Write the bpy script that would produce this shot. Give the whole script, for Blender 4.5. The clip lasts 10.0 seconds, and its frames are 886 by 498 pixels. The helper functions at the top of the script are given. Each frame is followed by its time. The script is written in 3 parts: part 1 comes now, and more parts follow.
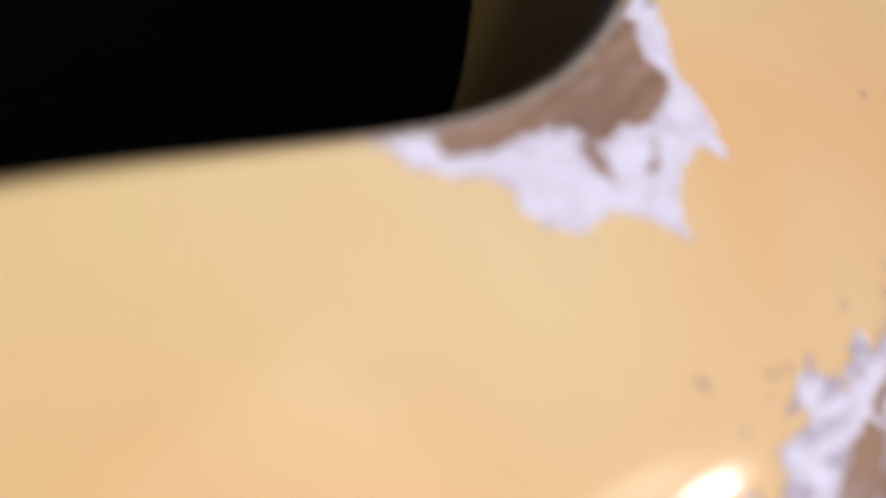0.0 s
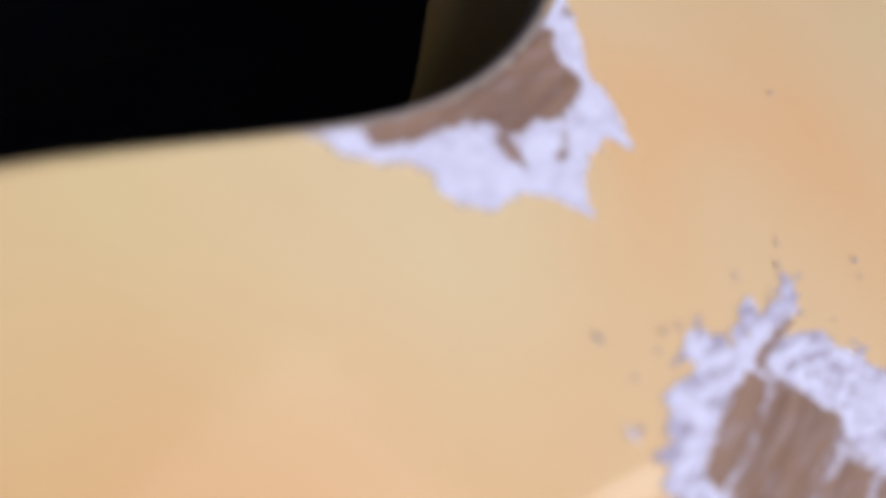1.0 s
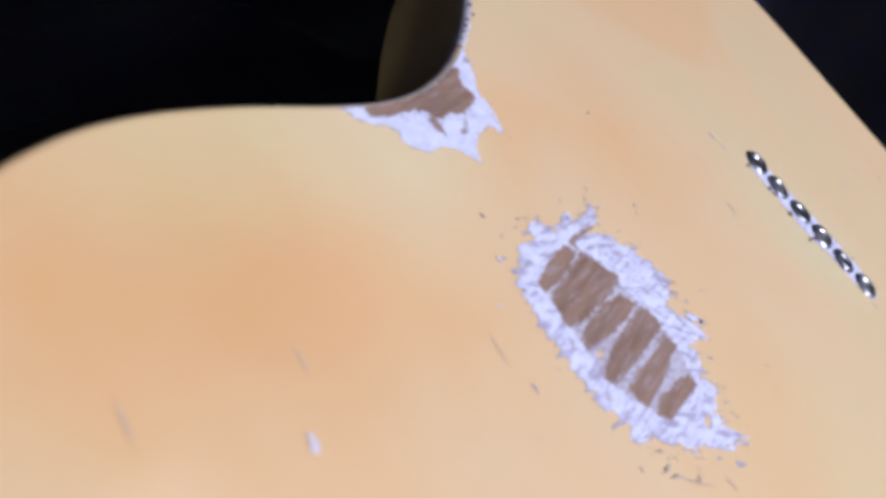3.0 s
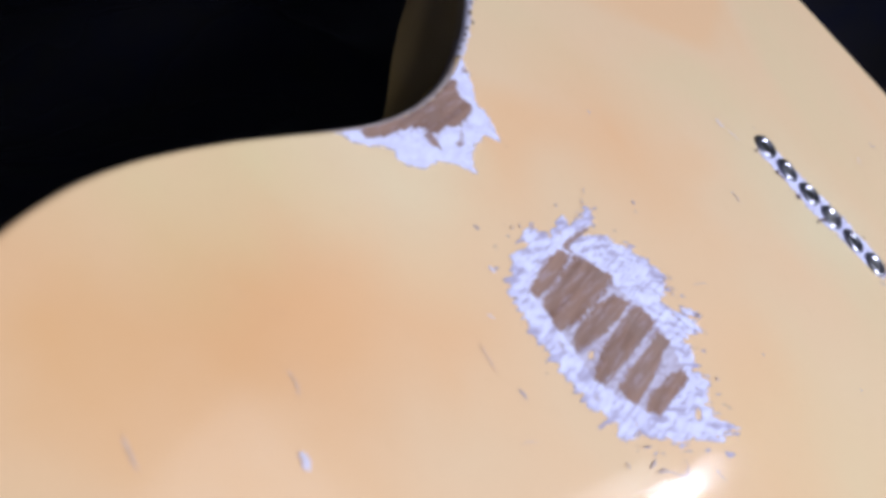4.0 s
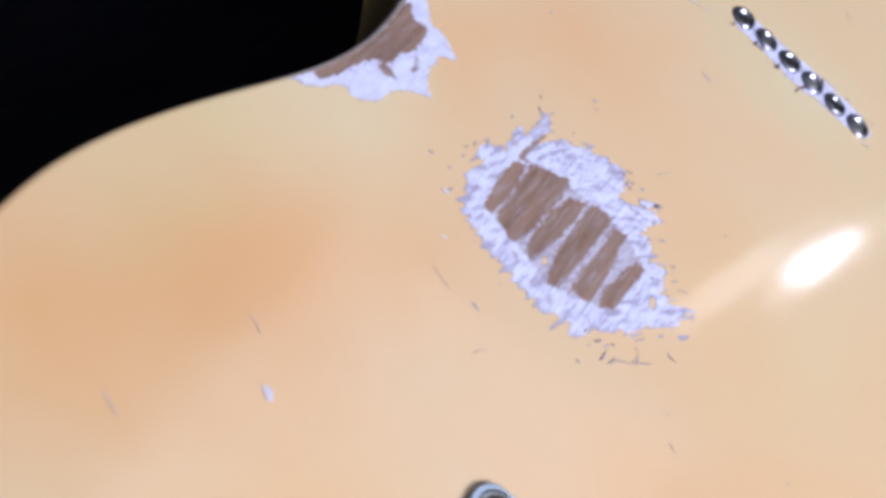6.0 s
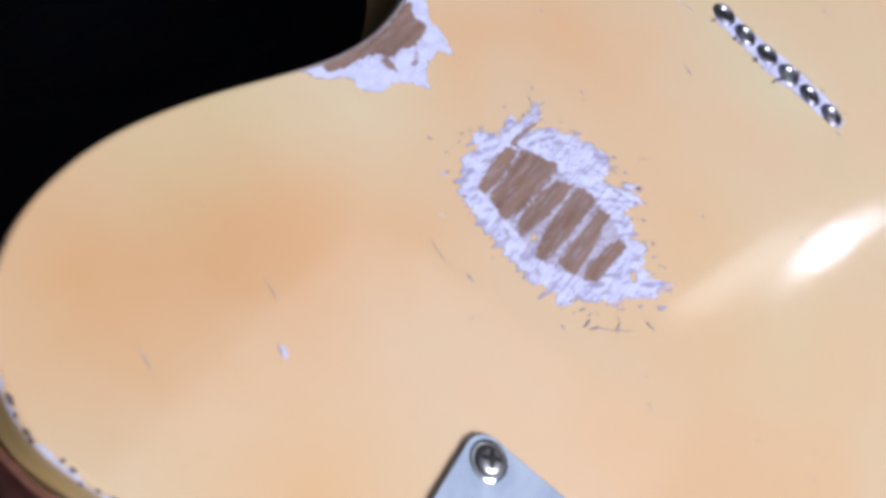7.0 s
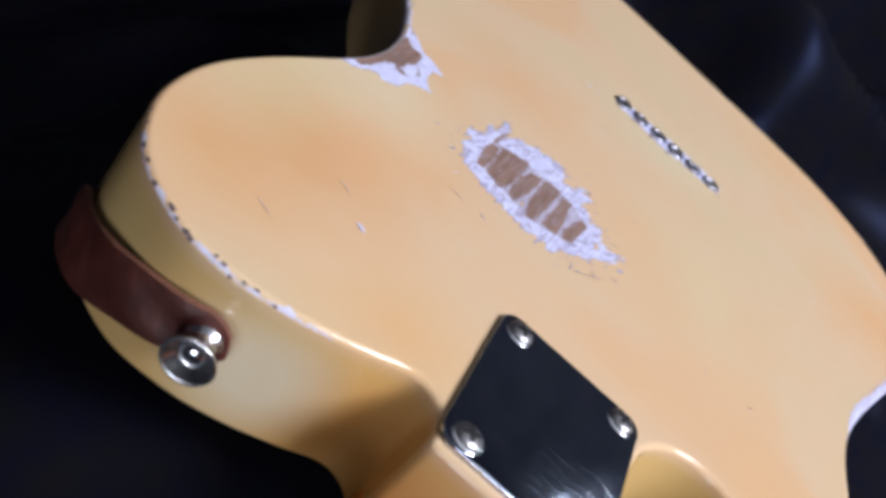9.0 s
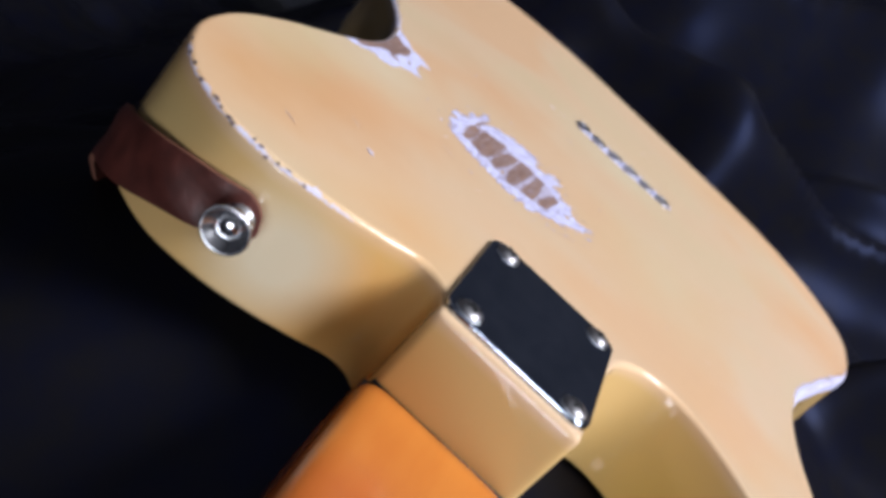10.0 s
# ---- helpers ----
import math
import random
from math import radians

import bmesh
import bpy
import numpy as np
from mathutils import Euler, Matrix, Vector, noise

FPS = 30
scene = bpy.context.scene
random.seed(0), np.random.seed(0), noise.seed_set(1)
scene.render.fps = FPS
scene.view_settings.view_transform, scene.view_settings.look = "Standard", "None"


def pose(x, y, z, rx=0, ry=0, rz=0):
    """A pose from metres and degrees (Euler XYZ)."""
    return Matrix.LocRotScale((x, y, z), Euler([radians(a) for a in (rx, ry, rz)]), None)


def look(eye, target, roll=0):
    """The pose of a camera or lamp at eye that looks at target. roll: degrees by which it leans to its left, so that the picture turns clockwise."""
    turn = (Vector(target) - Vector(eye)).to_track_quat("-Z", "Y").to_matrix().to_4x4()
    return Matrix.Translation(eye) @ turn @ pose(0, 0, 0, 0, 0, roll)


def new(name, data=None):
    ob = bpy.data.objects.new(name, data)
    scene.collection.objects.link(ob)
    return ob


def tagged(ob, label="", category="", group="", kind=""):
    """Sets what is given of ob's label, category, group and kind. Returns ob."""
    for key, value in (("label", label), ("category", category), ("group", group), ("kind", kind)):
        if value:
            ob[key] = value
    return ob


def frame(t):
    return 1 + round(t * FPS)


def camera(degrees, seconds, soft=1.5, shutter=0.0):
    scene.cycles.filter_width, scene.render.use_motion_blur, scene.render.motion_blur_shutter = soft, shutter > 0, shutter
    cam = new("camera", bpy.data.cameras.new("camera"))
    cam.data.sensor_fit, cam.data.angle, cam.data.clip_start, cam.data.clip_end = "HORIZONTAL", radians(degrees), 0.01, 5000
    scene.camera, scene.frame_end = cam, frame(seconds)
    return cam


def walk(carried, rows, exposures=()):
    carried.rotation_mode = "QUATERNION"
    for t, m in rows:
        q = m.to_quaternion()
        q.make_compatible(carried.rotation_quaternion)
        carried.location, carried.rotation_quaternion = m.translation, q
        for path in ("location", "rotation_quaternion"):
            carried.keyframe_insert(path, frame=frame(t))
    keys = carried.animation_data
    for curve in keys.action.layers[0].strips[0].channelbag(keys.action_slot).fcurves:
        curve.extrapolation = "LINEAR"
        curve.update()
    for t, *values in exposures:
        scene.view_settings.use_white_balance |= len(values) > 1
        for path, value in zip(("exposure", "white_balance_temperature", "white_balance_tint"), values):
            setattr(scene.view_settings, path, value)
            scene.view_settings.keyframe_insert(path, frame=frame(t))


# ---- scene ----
cam = camera(46.43, 10.0, soft=4.0)
# a close-up lens that cannot focus nearer than about a foot
cam.data.dof.use_dof = True
cam.data.dof.focus_distance = 0.31
cam.data.dof.aperture_fstop = 17.0


# the path of the hand-held camera
PATH = [
    (0, (-0.10593, 0.05487, 0.10203), (-0.07023, 0.78537, -0.57994), 50.35),
    (0.5, (-0.10209, 0.05076, 0.10785), (-0.04723, 0.77998, -0.57423), 52.26),
    (1, (-0.09958, 0.04403, 0.11586), (-0.06509, 0.78050, -0.55973), 49.60),
    (1.5, (-0.09430, 0.02663, 0.12954), (-0.05354, 0.77106, -0.53692), 50.08),
    (2, (-0.09636, -0.01224, 0.14756), (-0.05611, 0.77159, -0.47210), 50.54),
    (2.5, (-0.08653, -0.04090, 0.15857), (-0.06274, 0.77020, -0.42586), 49.20),
    (3, (-0.08318, -0.05553, 0.16433), (-0.05912, 0.75731, -0.41765), 48.47),
    (4.5, (-0.08613, -0.05206, 0.19969), (-0.05232, 0.67836, -0.48248), 46.36),
    (5, (-0.09155, -0.03230, 0.20896), (-0.02863, 0.65960, -0.51029), 45.97),
    (5.5, (-0.08376, -0.03599, 0.21887), (-0.00572, 0.61832, -0.53332), 46.25),
    (7, (-0.07617, -0.06379, 0.24374), (-0.00064, 0.57896, -0.51860), 45.81),
    (7.5, (-0.07232, -0.06984, 0.25282), (-0.00568, 0.57802, -0.50602), 44.31),
    (8, (-0.07262, -0.11774, 0.23486), (-0.01483, 0.61556, -0.44259), 43.23),
    (8.5, (-0.06745, -0.15090, 0.20942), (-0.00145, 0.64724, -0.38942), 44.11),
    (9, (-0.06205, -0.17930, 0.19492), (-0.02159, 0.67883, -0.31693), 43.18),
    (9.5, (-0.05296, -0.20926, 0.16783), (-0.03334, 0.69241, -0.26414), 43.71),
    (10, (-0.03346, -0.23659, 0.15823), (-0.03891, 0.68651, -0.22628), 42.86),
]
walk(cam, [(t, look(eye, target, roll)) for t, eye, target, roll in PATH],
     exposures=[(0, 0.14, 7400, 11), (0.5, 0.02, 6800, 11), (1.5, 0.05, 6350, 11), (2, 0.09, 5980, 10), (3, 0.10, 5850, 12), (4.5, 0.10, 5700, 12), (7, 0.04, 5850, 13), (8.5, 0.0, 5900, 13), (9, 0.06, 5950, 13), (10, 0.26, 6000, 13)])

# ---- light: dim room, bulb, unseen lamps added for key, ceiling glow and sides ----
def area_lamp(name, place, aim, wide, high, watts, colour):
    lamp = bpy.data.lights.new(name, "AREA")
    lamp.shape, lamp.size, lamp.size_y, lamp.energy, lamp.color = "RECTANGLE", wide, high, watts, colour
    ob = new(name, lamp)
    ob.matrix_world = look(place, aim)
    return ob


def toward(az, el, far):
    a, e = radians(az), radians(el)
    return (math.sin(a) * math.cos(e) * far, 0.15 + math.cos(a) * math.cos(e) * far, 0.045 + math.sin(e) * far)


CENTRE = (0.0, 0.15, 0.045)
COOL = (0.98, 0.98, 1.0)
# unseen key lamp, high on the treble side, added to light the back
area_lamp("key_lamp", toward(105, 50, 2.3), CENTRE, 0.9, 0.9, 70, COOL)
# unseen lamp under the ceiling, added for the bright overhead in the plate's reflection
area_lamp("ceiling_glow_lamp", (0.58, 1.58, 2.27), (0.58, 1.581, 0.0), 1.3, 1.1, 4.0, COOL)
area_lamp("bulb_lamp", toward(24.7, 35.9, 2.2), CENTRE, 0.042, 0.046, 0.38, COOL)
# unseen dim strip, added to give the bulb's highlight a tail
area_lamp("highlight_tail_lamp", toward(22.6, 39.0, 2.3), CENTRE, 0.07, 0.20, 0.12, COOL)
# unseen lamp low beyond the neck, added to light the horn and heel sides
area_lamp("low_side_lamp", (0.30, -2.25, -0.25), (-0.05, 0.0, 0.02), 0.7, 0.5, 19, COOL)
world = bpy.data.worlds.new("room_air")
scene.world = world
world.use_nodes = True
world.node_tree.nodes["Background"].inputs[0].default_value = (0.02, 0.02, 0.025, 1)
world.node_tree.nodes["Background"].inputs[1].default_value = 0.3


# ---- materials ----
THICK, ROUND = 0.045, 0.0022
HOLLOW = (-0.4, 1.4, 4.2)


class Mat:
    """A small builder of node materials."""

    def __init__(self, name, rough=0.5, metal=0.0, coat=0.0):
        self.m = bpy.data.materials.new(name)
        self.m.use_nodes = True
        self.n, self.l = self.m.node_tree.nodes, self.m.node_tree.links
        self.b = self.n["Principled BSDF"]
        self.b.inputs["Roughness"].default_value = rough
        self.b.inputs["Metallic"].default_value = metal
        self.b.inputs["Coat Weight"].default_value = coat
        self.b.inputs["Coat Roughness"].default_value = 0.08
        self.at = self.n.new("ShaderNodeTexCoord").outputs["Object"]
        self.relief = None

    def noise(self, scale, detail=3.0, stretch=None, warp=0.0, rough=0.55, turn=0.0):
        src = self.at
        if stretch:
            mp = self.n.new("ShaderNodeMapping")
            mp.inputs["Scale"].default_value = stretch
            mp.inputs["Rotation"].default_value = (0, 0, radians(turn))
            self.l.new(src, mp.inputs["Vector"])
            src = mp.outputs[0]
        t = self.n.new("ShaderNodeTexNoise")
        t.inputs["Scale"].default_value, t.inputs["Detail"].default_value = scale, detail
        t.inputs["Roughness"].default_value, t.inputs["Distortion"].default_value = rough, warp
        self.l.new(src, t.inputs["Vector"])
        return t.outputs["Fac"]

    def ramp(self, fac, stops):
        r = self.n.new("ShaderNodeValToRGB")
        e = r.color_ramp.elements
        while len(e) < len(stops):
            e.new(0.5)
        for k, (p, c) in enumerate(stops):
            e[k].position = p
            e[k].color = (*c, 1) if len(c) == 3 else c
        self.l.new(fac, r.inputs[0])
        return r.outputs[0]

    def mix(self, fac, a, b, mode="MIX"):
        x = self.n.new("ShaderNodeMix")
        x.data_type, x.blend_type = "RGBA", mode
        for sock, v in ((x.inputs[0], fac), (x.inputs[6], a), (x.inputs[7], b)):
            if isinstance(v, (int, float)):
                sock.default_value = v
            elif isinstance(v, tuple):
                sock.default_value = (*v, 1)
            else:
                self.l.new(v, sock)
        return x.outputs[2]

    def grey(self, fac, a, b):
        return self.ramp(fac, ((a[0], (a[1],) * 3), (b[0], (b[1],) * 3)))

    def colour(self, v):
        if isinstance(v, tuple):
            self.b.inputs["Base Color"].default_value = (*v, 1)
        else:
            self.l.new(v, self.b.inputs["Base Color"])
        return self

    def rough(self, v):
        self.l.new(v, self.b.inputs["Roughness"])
        return self

    def bump(self, fac, strength, dist):
        bp = self.n.new("ShaderNodeBump")
        bp.inputs["Strength"].default_value, bp.inputs["Distance"].default_value = strength, dist
        self.l.new(fac, bp.inputs["Height"])
        if self.relief:
            self.l.new(self.relief, bp.inputs["Normal"])
        self.relief = bp.outputs[0]
        self.l.new(self.relief, self.b.inputs["Normal"])
        return self


def cream_lacquer():
    m = Mat("cream_lacquer", 0.12, 0, 0.0)
    m.b.inputs["Coat Roughness"].default_value = 0.10
    big = m.noise(8.5, 2.0, warp=0.5)
    mid = m.noise(21, 3.0)
    base = m.ramp(big, ((0.36, (0.725, 0.559, 0.356)), (0.50, (0.755, 0.548, 0.356)), (0.63, (0.774, 0.500, 0.294))))
    # amber and pale stains of the aged finish: centre and radius in millimetres
    for x, y, r, tint, most in ((-100, 70, 44, (0.71, 0.375, 0.175), 0.90), (-112, 34, 34, (0.71, 0.375, 0.150), 0.85), (-88, 94, 26, (0.784, 0.445, 0.220), 0.70), (-118, 94, 20, (0.70, 0.60, 0.35), 0.6), (-48, 30, 36, (0.784, 0.454, 0.215), 0.80), (-68, 205, 34, (0.774, 0.444, 0.237), 0.75),
                                (128, 285, 40, (0.784, 0.433, 0.204), 0.90), (70, 380, 45, (0.784, 0.454, 0.226), 0.70), (-70, 105, 26, (0.774, 0.454, 0.248), 0.60),
                                (-98, 122, 30, (0.76, 0.68, 0.46), 0.85), (0, 268, 34, (0.725, 0.634, 0.438), 0.70), (40, 170, 55, (0.725, 0.602, 0.375), 0.60),
                                (-128, 70, 24, (0.686, 0.602, 0.338), 0.60), (75, 90, 25, (0.784, 0.474, 0.248), 0.70)):
        away = m.n.new("ShaderNodeVectorMath")
        away.operation = "DISTANCE"
        away.inputs[1].default_value = (x / 1000, y / 1000, THICK)
        m.l.new(m.at, away.inputs[0])
        wob = m.n.new("ShaderNodeMath")
        wob.operation = "MULTIPLY_ADD"
        m.l.new(mid, wob.inputs[0])
        wob.inputs[1].default_value = 0.030
        m.l.new(away.outputs["Value"], wob.inputs[2])
        base = m.mix(m.grey(wob.outputs[0], (0.010, most), (r / 1000 + 0.022, 0.0)), base, tint)
    base = m.mix(m.grey(mid, (0.38, 0.0), (0.75, 0.30)), base, (0.774, 0.516, 0.325))
    # the sides have aged yellower, with warm bounced light put into the colour too
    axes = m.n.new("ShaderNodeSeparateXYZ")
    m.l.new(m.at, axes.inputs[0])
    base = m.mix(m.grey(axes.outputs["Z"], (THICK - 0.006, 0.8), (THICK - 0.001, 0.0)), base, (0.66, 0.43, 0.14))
    # lit pale and shaded amber zones of the sides, painted in: place, radius (mm)
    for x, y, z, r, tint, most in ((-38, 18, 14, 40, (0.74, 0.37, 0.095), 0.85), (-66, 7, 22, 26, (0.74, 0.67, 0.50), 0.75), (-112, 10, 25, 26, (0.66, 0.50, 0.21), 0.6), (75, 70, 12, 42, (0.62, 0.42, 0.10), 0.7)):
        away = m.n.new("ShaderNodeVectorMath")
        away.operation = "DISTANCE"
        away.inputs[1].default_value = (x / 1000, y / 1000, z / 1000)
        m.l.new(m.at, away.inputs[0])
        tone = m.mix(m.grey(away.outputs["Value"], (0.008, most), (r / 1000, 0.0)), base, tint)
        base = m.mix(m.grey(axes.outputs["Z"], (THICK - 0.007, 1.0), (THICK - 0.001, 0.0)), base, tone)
    fine = m.noise(260, 4.0)
    base = m.mix(m.grey(fine, (0.58, 0.0), (0.8, 0.08)), base, (0.588, 0.387, 0.225))
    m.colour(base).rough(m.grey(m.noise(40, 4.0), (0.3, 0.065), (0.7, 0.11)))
    # slight hollow added as relief to place the lamp's reflection; the back is flat
    h = None
    for k, (u, v) in enumerate(((0, 0), (0, 1), (1, 1))):
        f = (HOLLOW[0] * 0.05, HOLLOW[1] * 0.1, HOLLOW[2] * 0.05)[k]
        mul = m.n.new("ShaderNodeMath")
        mul.operation = "MULTIPLY"
        for slot, axis in ((0, u), (1, v)):
            off = m.n.new("ShaderNodeMath")
            off.operation = "SUBTRACT"
            off.inputs[1].default_value = (0.0, 0.15)[axis]
            m.l.new(axes.outputs[axis], off.inputs[0])
            m.l.new(off.outputs[0], mul.inputs[slot])
        add = m.n.new("ShaderNodeMath")
        add.operation = "MULTIPLY_ADD"
        m.l.new(mul.outputs[0], add.inputs[0])
        add.inputs[1].default_value = f
        if h:
            m.l.new(h, add.inputs[2])
        else:
            add.inputs[2].default_value = 0.0
        h = add.outputs[0]
    m.bump(h, 1.0, 1.0)
    return m.bump(m.noise(26, 2.0), 0.05, 0.003).m


def primer():
    m = Mat("white_primer", 0.55)
    strand = m.noise(420, 5.0, (1.0, 0.35, 1.0), turn=20)
    c = m.ramp(strand, ((0.28, (0.44, 0.38, 0.46)), (0.42, (0.60, 0.58, 0.80)), (0.62, (0.67, 0.675, 0.96))))
    c = m.mix(m.grey(m.noise(130, 4.0, (1.0, 0.5, 1.0), turn=30), (0.48, 0.0), (0.75, 0.55)), c, (0.44, 0.36, 0.42))
    return m.colour(c).bump(strand, 0.25, 0.0003).m


def plain(name, a, b, scale, rough, metal=0.0, relief=0.15, depth=0.0006, coat=0.0, stretch=None):
    m = Mat(name, rough, metal, coat)
    f = m.noise(scale, 4.0, stretch)
    m.colour(m.ramp(f, ((0.3, a), (0.7, b))))
    return m.bump(f, relief, depth).m


def worn_chrome():
    m = Mat("worn_chrome", 0.14, 1.0)
    smear = m.noise(70, 6.0, (1.0, 0.6, 1.0), warp=1.2, turn=35)
    m.colour(m.ramp(smear, ((0.35, (0.41, 0.47, 0.60)), (0.65, (0.54, 0.60, 0.72)))))
    swirl = m.n.new("ShaderNodeTexWave")
    swirl.wave_type = "RINGS"
    swirl.inputs["Scale"].default_value, swirl.inputs["Distortion"].default_value = 95, 7
    swirl.inputs["Detail"].default_value, swirl.inputs["Detail Scale"].default_value = 2, 0.9
    m.l.new(m.at, swirl.inputs["Vector"])
    scuffed = m.mix(m.grey(m.noise(45, 2.0), (0.42, 0.05), (0.62, 0.55)), (0.0, 0.0, 0.0), m.grey(swirl.outputs["Fac"], (0.95, 0.0), (1.0, 1.0)))
    m.rough(m.mix(scuffed, m.grey(smear, (0.45, 0.05), (0.75, 0.10)), (0.30, 0.30, 0.30)))
    return m.bump(m.noise(22, 1.0), 0.10, 0.002).m


def satin_cloth():
    m = Mat("navy_satin", 0.42)
    f = m.noise(55, 4.0)
    m.colour(m.ramp(f, ((0.3, (0.0085, 0.0080, 0.0090)), (0.7, (0.0056, 0.0060, 0.0125)))))
    m.b.inputs["Specular IOR Level"].default_value = 0.06
    m.b.inputs["Specular Tint"].default_value = (0.28, 0.40, 1.0, 1)
    return m.rough(m.grey(m.noise(9, 2.0), (0.35, 0.26), (0.65, 0.34))).bump(m.noise(1500, 2.0), 0.15, 0.0003).m


def amber_maple():
    m = Mat("amber_maple", 0.26, 0, 0.3)
    grain = m.noise(60, 5.0, (1.0, 0.12, 1.0))
    c = m.ramp(grain, ((0.3, (0.60, 0.19, 0.026)), (0.7, (0.76, 0.30, 0.05))))
    axes = m.n.new("ShaderNodeSeparateXYZ")
    m.l.new(m.at, axes.inputs[0])
    # the curve's shading is put into the colour: redder and darker down the neck
    shade_run = m.n.new("ShaderNodeMath")
    shade_run.operation = "MULTIPLY_ADD"
    m.l.new(m.noise(18, 3.0), shade_run.inputs[0])
    shade_run.inputs[1].default_value = 0.06
    m.l.new(axes.outputs["Y"], shade_run.inputs[2])
    shade_amount = m.n.new("ShaderNodeMapRange")
    m.l.new(shade_run.outputs[0], shade_amount.inputs["Value"])
    shade_amount.inputs["From Min"].default_value, shade_amount.inputs["From Max"].default_value = 0.045, -0.01
    shade_amount.inputs["To Min"].default_value, shade_amount.inputs["To Max"].default_value = 0.0, 0.7
    c = m.mix(shade_amount.outputs[0], c, (0.42, 0.075, 0.012))
    return m.colour(c).bump(grain, 0.05, 0.001).m


def scraped_finish():
    """Lacquer scraped to primer (wear's red), on to bare wood (green), with scratches (blue)."""
    m = Mat("scraped_finish", 0.55)
    attr = m.n.new("ShaderNodeAttribute")
    attr.attribute_name = "wear"
    ch = m.n.new("ShaderNodeSeparateColor")
    m.l.new(attr.outputs["Color"], ch.inputs[0])
    strand = m.noise(700, 4.0, (1.0, 0.30, 1.0), turn=12)
    pale = m.ramp(strand, ((0.30, (0.60, 0.58, 0.80)), (0.62, (0.72, 0.725, 0.97))))
    pale = m.mix(m.grey(ch.outputs[2], (0.15, 0.0), (0.85, 0.80)), pale, (0.32, 0.27, 0.40))
    grain = m.noise(520, 6.0, (1.0, 0.07, 1.0))
    brown = m.ramp(grain, ((0.28, (0.165, 0.088, 0.064)), (0.50, (0.265, 0.158, 0.118)), (0.75, (0.35, 0.22, 0.17))))
    brown = m.mix(m.grey(m.noise(120, 3.0), (0.42, 0.0), (0.68, 0.55)), brown, (0.250, 0.178, 0.158))
    brown = m.mix(m.grey(ch.outputs[2], (0.35, 0.0), (1.0, 0.45)), brown, (0.40, 0.32, 0.38))
    m.colour(m.mix(m.grey(ch.outputs[1], (0.25, 0.0), (0.75, 1.0)), pale, brown))
    m.l.new(m.grey(ch.outputs[0], (0.22, 0.0), (0.72, 1.0)), m.b.inputs["Alpha"])
    m.bump(ch.outputs[1], 0.5, -0.0004)
    return m.bump(strand, 0.25, 0.0003).m


LACQUER, PRIMER, WOOD = cream_lacquer(), primer(), scraped_finish()
# ferrule chrome, darkened in its colour for the dim room it reflects
DIM_CHROME = plain("dimmed_chrome", (0.28, 0.28, 0.34), (0.48, 0.48, 0.56), 260, 0.30, 1.0, 0.12, 0.0005)
CHROME = plain("chrome", (0.62, 0.63, 0.66), (0.72, 0.73, 0.76), 90, 0.17, 1.0, 0.05, 0.0004)
PLATE = worn_chrome()
STEEL = plain("satin_nickel", (0.66, 0.66, 0.68), (0.76, 0.76, 0.78), 120, 0.26, 1.0, 0.05, 0.0004)
SCREW = plain("dull_steel", (0.36, 0.35, 0.36), (0.54, 0.52, 0.52), 300, 0.38, 1.0, 0.1, 0.0004)
DARK = plain("dark_recess", (0.008, 0.008, 0.009), (0.02, 0.018, 0.018), 600, 0.6)
GRIME = plain("dark_grime", (0.07, 0.045, 0.05), (0.20, 0.14, 0.14), 500, 0.7)
BARE_EDGE = plain("rubbed_edge", (0.46, 0.37, 0.34), (0.60, 0.52, 0.52), 300, 0.55)
PALE = plain("pale_scuff", (0.60, 0.55, 0.66), (0.72, 0.68, 0.82), 500, 0.55)
SCUFF = plain("greyish_scuff", (0.30, 0.24, 0.27), (0.46, 0.41, 0.50), 500, 0.6)
SCRATCH = plain("scratch", (0.54, 0.38, 0.29), (0.68, 0.50, 0.40), 400, 0.6)
LEATHER = plain("red_brown_leather", (0.055, 0.013, 0.009), (0.105, 0.026, 0.018), 160, 0.5, 0, 0.35, 0.0012)
RAW_LEATHER = plain("raw_leather_edge", (0.13, 0.05, 0.032), (0.22, 0.09, 0.055), 300, 0.7)
MAPLE = amber_maple()
ROSEWOOD = plain("rosewood", (0.05, 0.016, 0.010), (0.10, 0.035, 0.02), 160, 0.5, 0, 0.2, 0.0006, 0, (1, 0.1, 1))
SATIN = satin_cloth()
WALL = plain("dark_wall_paint", (0.022, 0.024, 0.034), (0.032, 0.034, 0.046), 14, 0.8)
CEILING = plain("white_ceiling_paint", (0.70, 0.71, 0.74), (0.78, 0.79, 0.82), 12, 0.85)
CARPET = plain("dark_carpet", (0.010, 0.010, 0.013), (0.02, 0.02, 0.024), 200, 0.95, 0, 0.6, 0.004)


# ---- mesh helpers ----
def mesh_object(name, verts, faces, material, parent=None, label="", smooth=True, flat=()):
    me = bpy.data.meshes.new(name)
    me.from_pydata([tuple(v) for v in verts], [], faces)
    me.polygons.foreach_set("use_smooth", [smooth and k not in flat for k in range(len(faces))])
    me.materials.append(material)
    me.update()
    ob = new(name, me)
    ob.parent = parent
    if label:
        tagged(ob, label)
    return ob


def part(name, bm, material, parent, label="", smooth=True):
    me = bpy.data.meshes.new(name)
    bm.to_mesh(me)
    bm.free()
    me.materials.append(material)
    me.polygons.foreach_set("use_smooth", [smooth] * len(me.polygons))
    ob = new(name, me)
    ob.parent = parent
    if label:
        tagged(ob, label)
    return ob


def empty(name, m, label, category, group=""):
    ob = new(name)
    ob.empty_display_size = 0.01
    ob.matrix_world = m
    return tagged(ob, label, category, group)


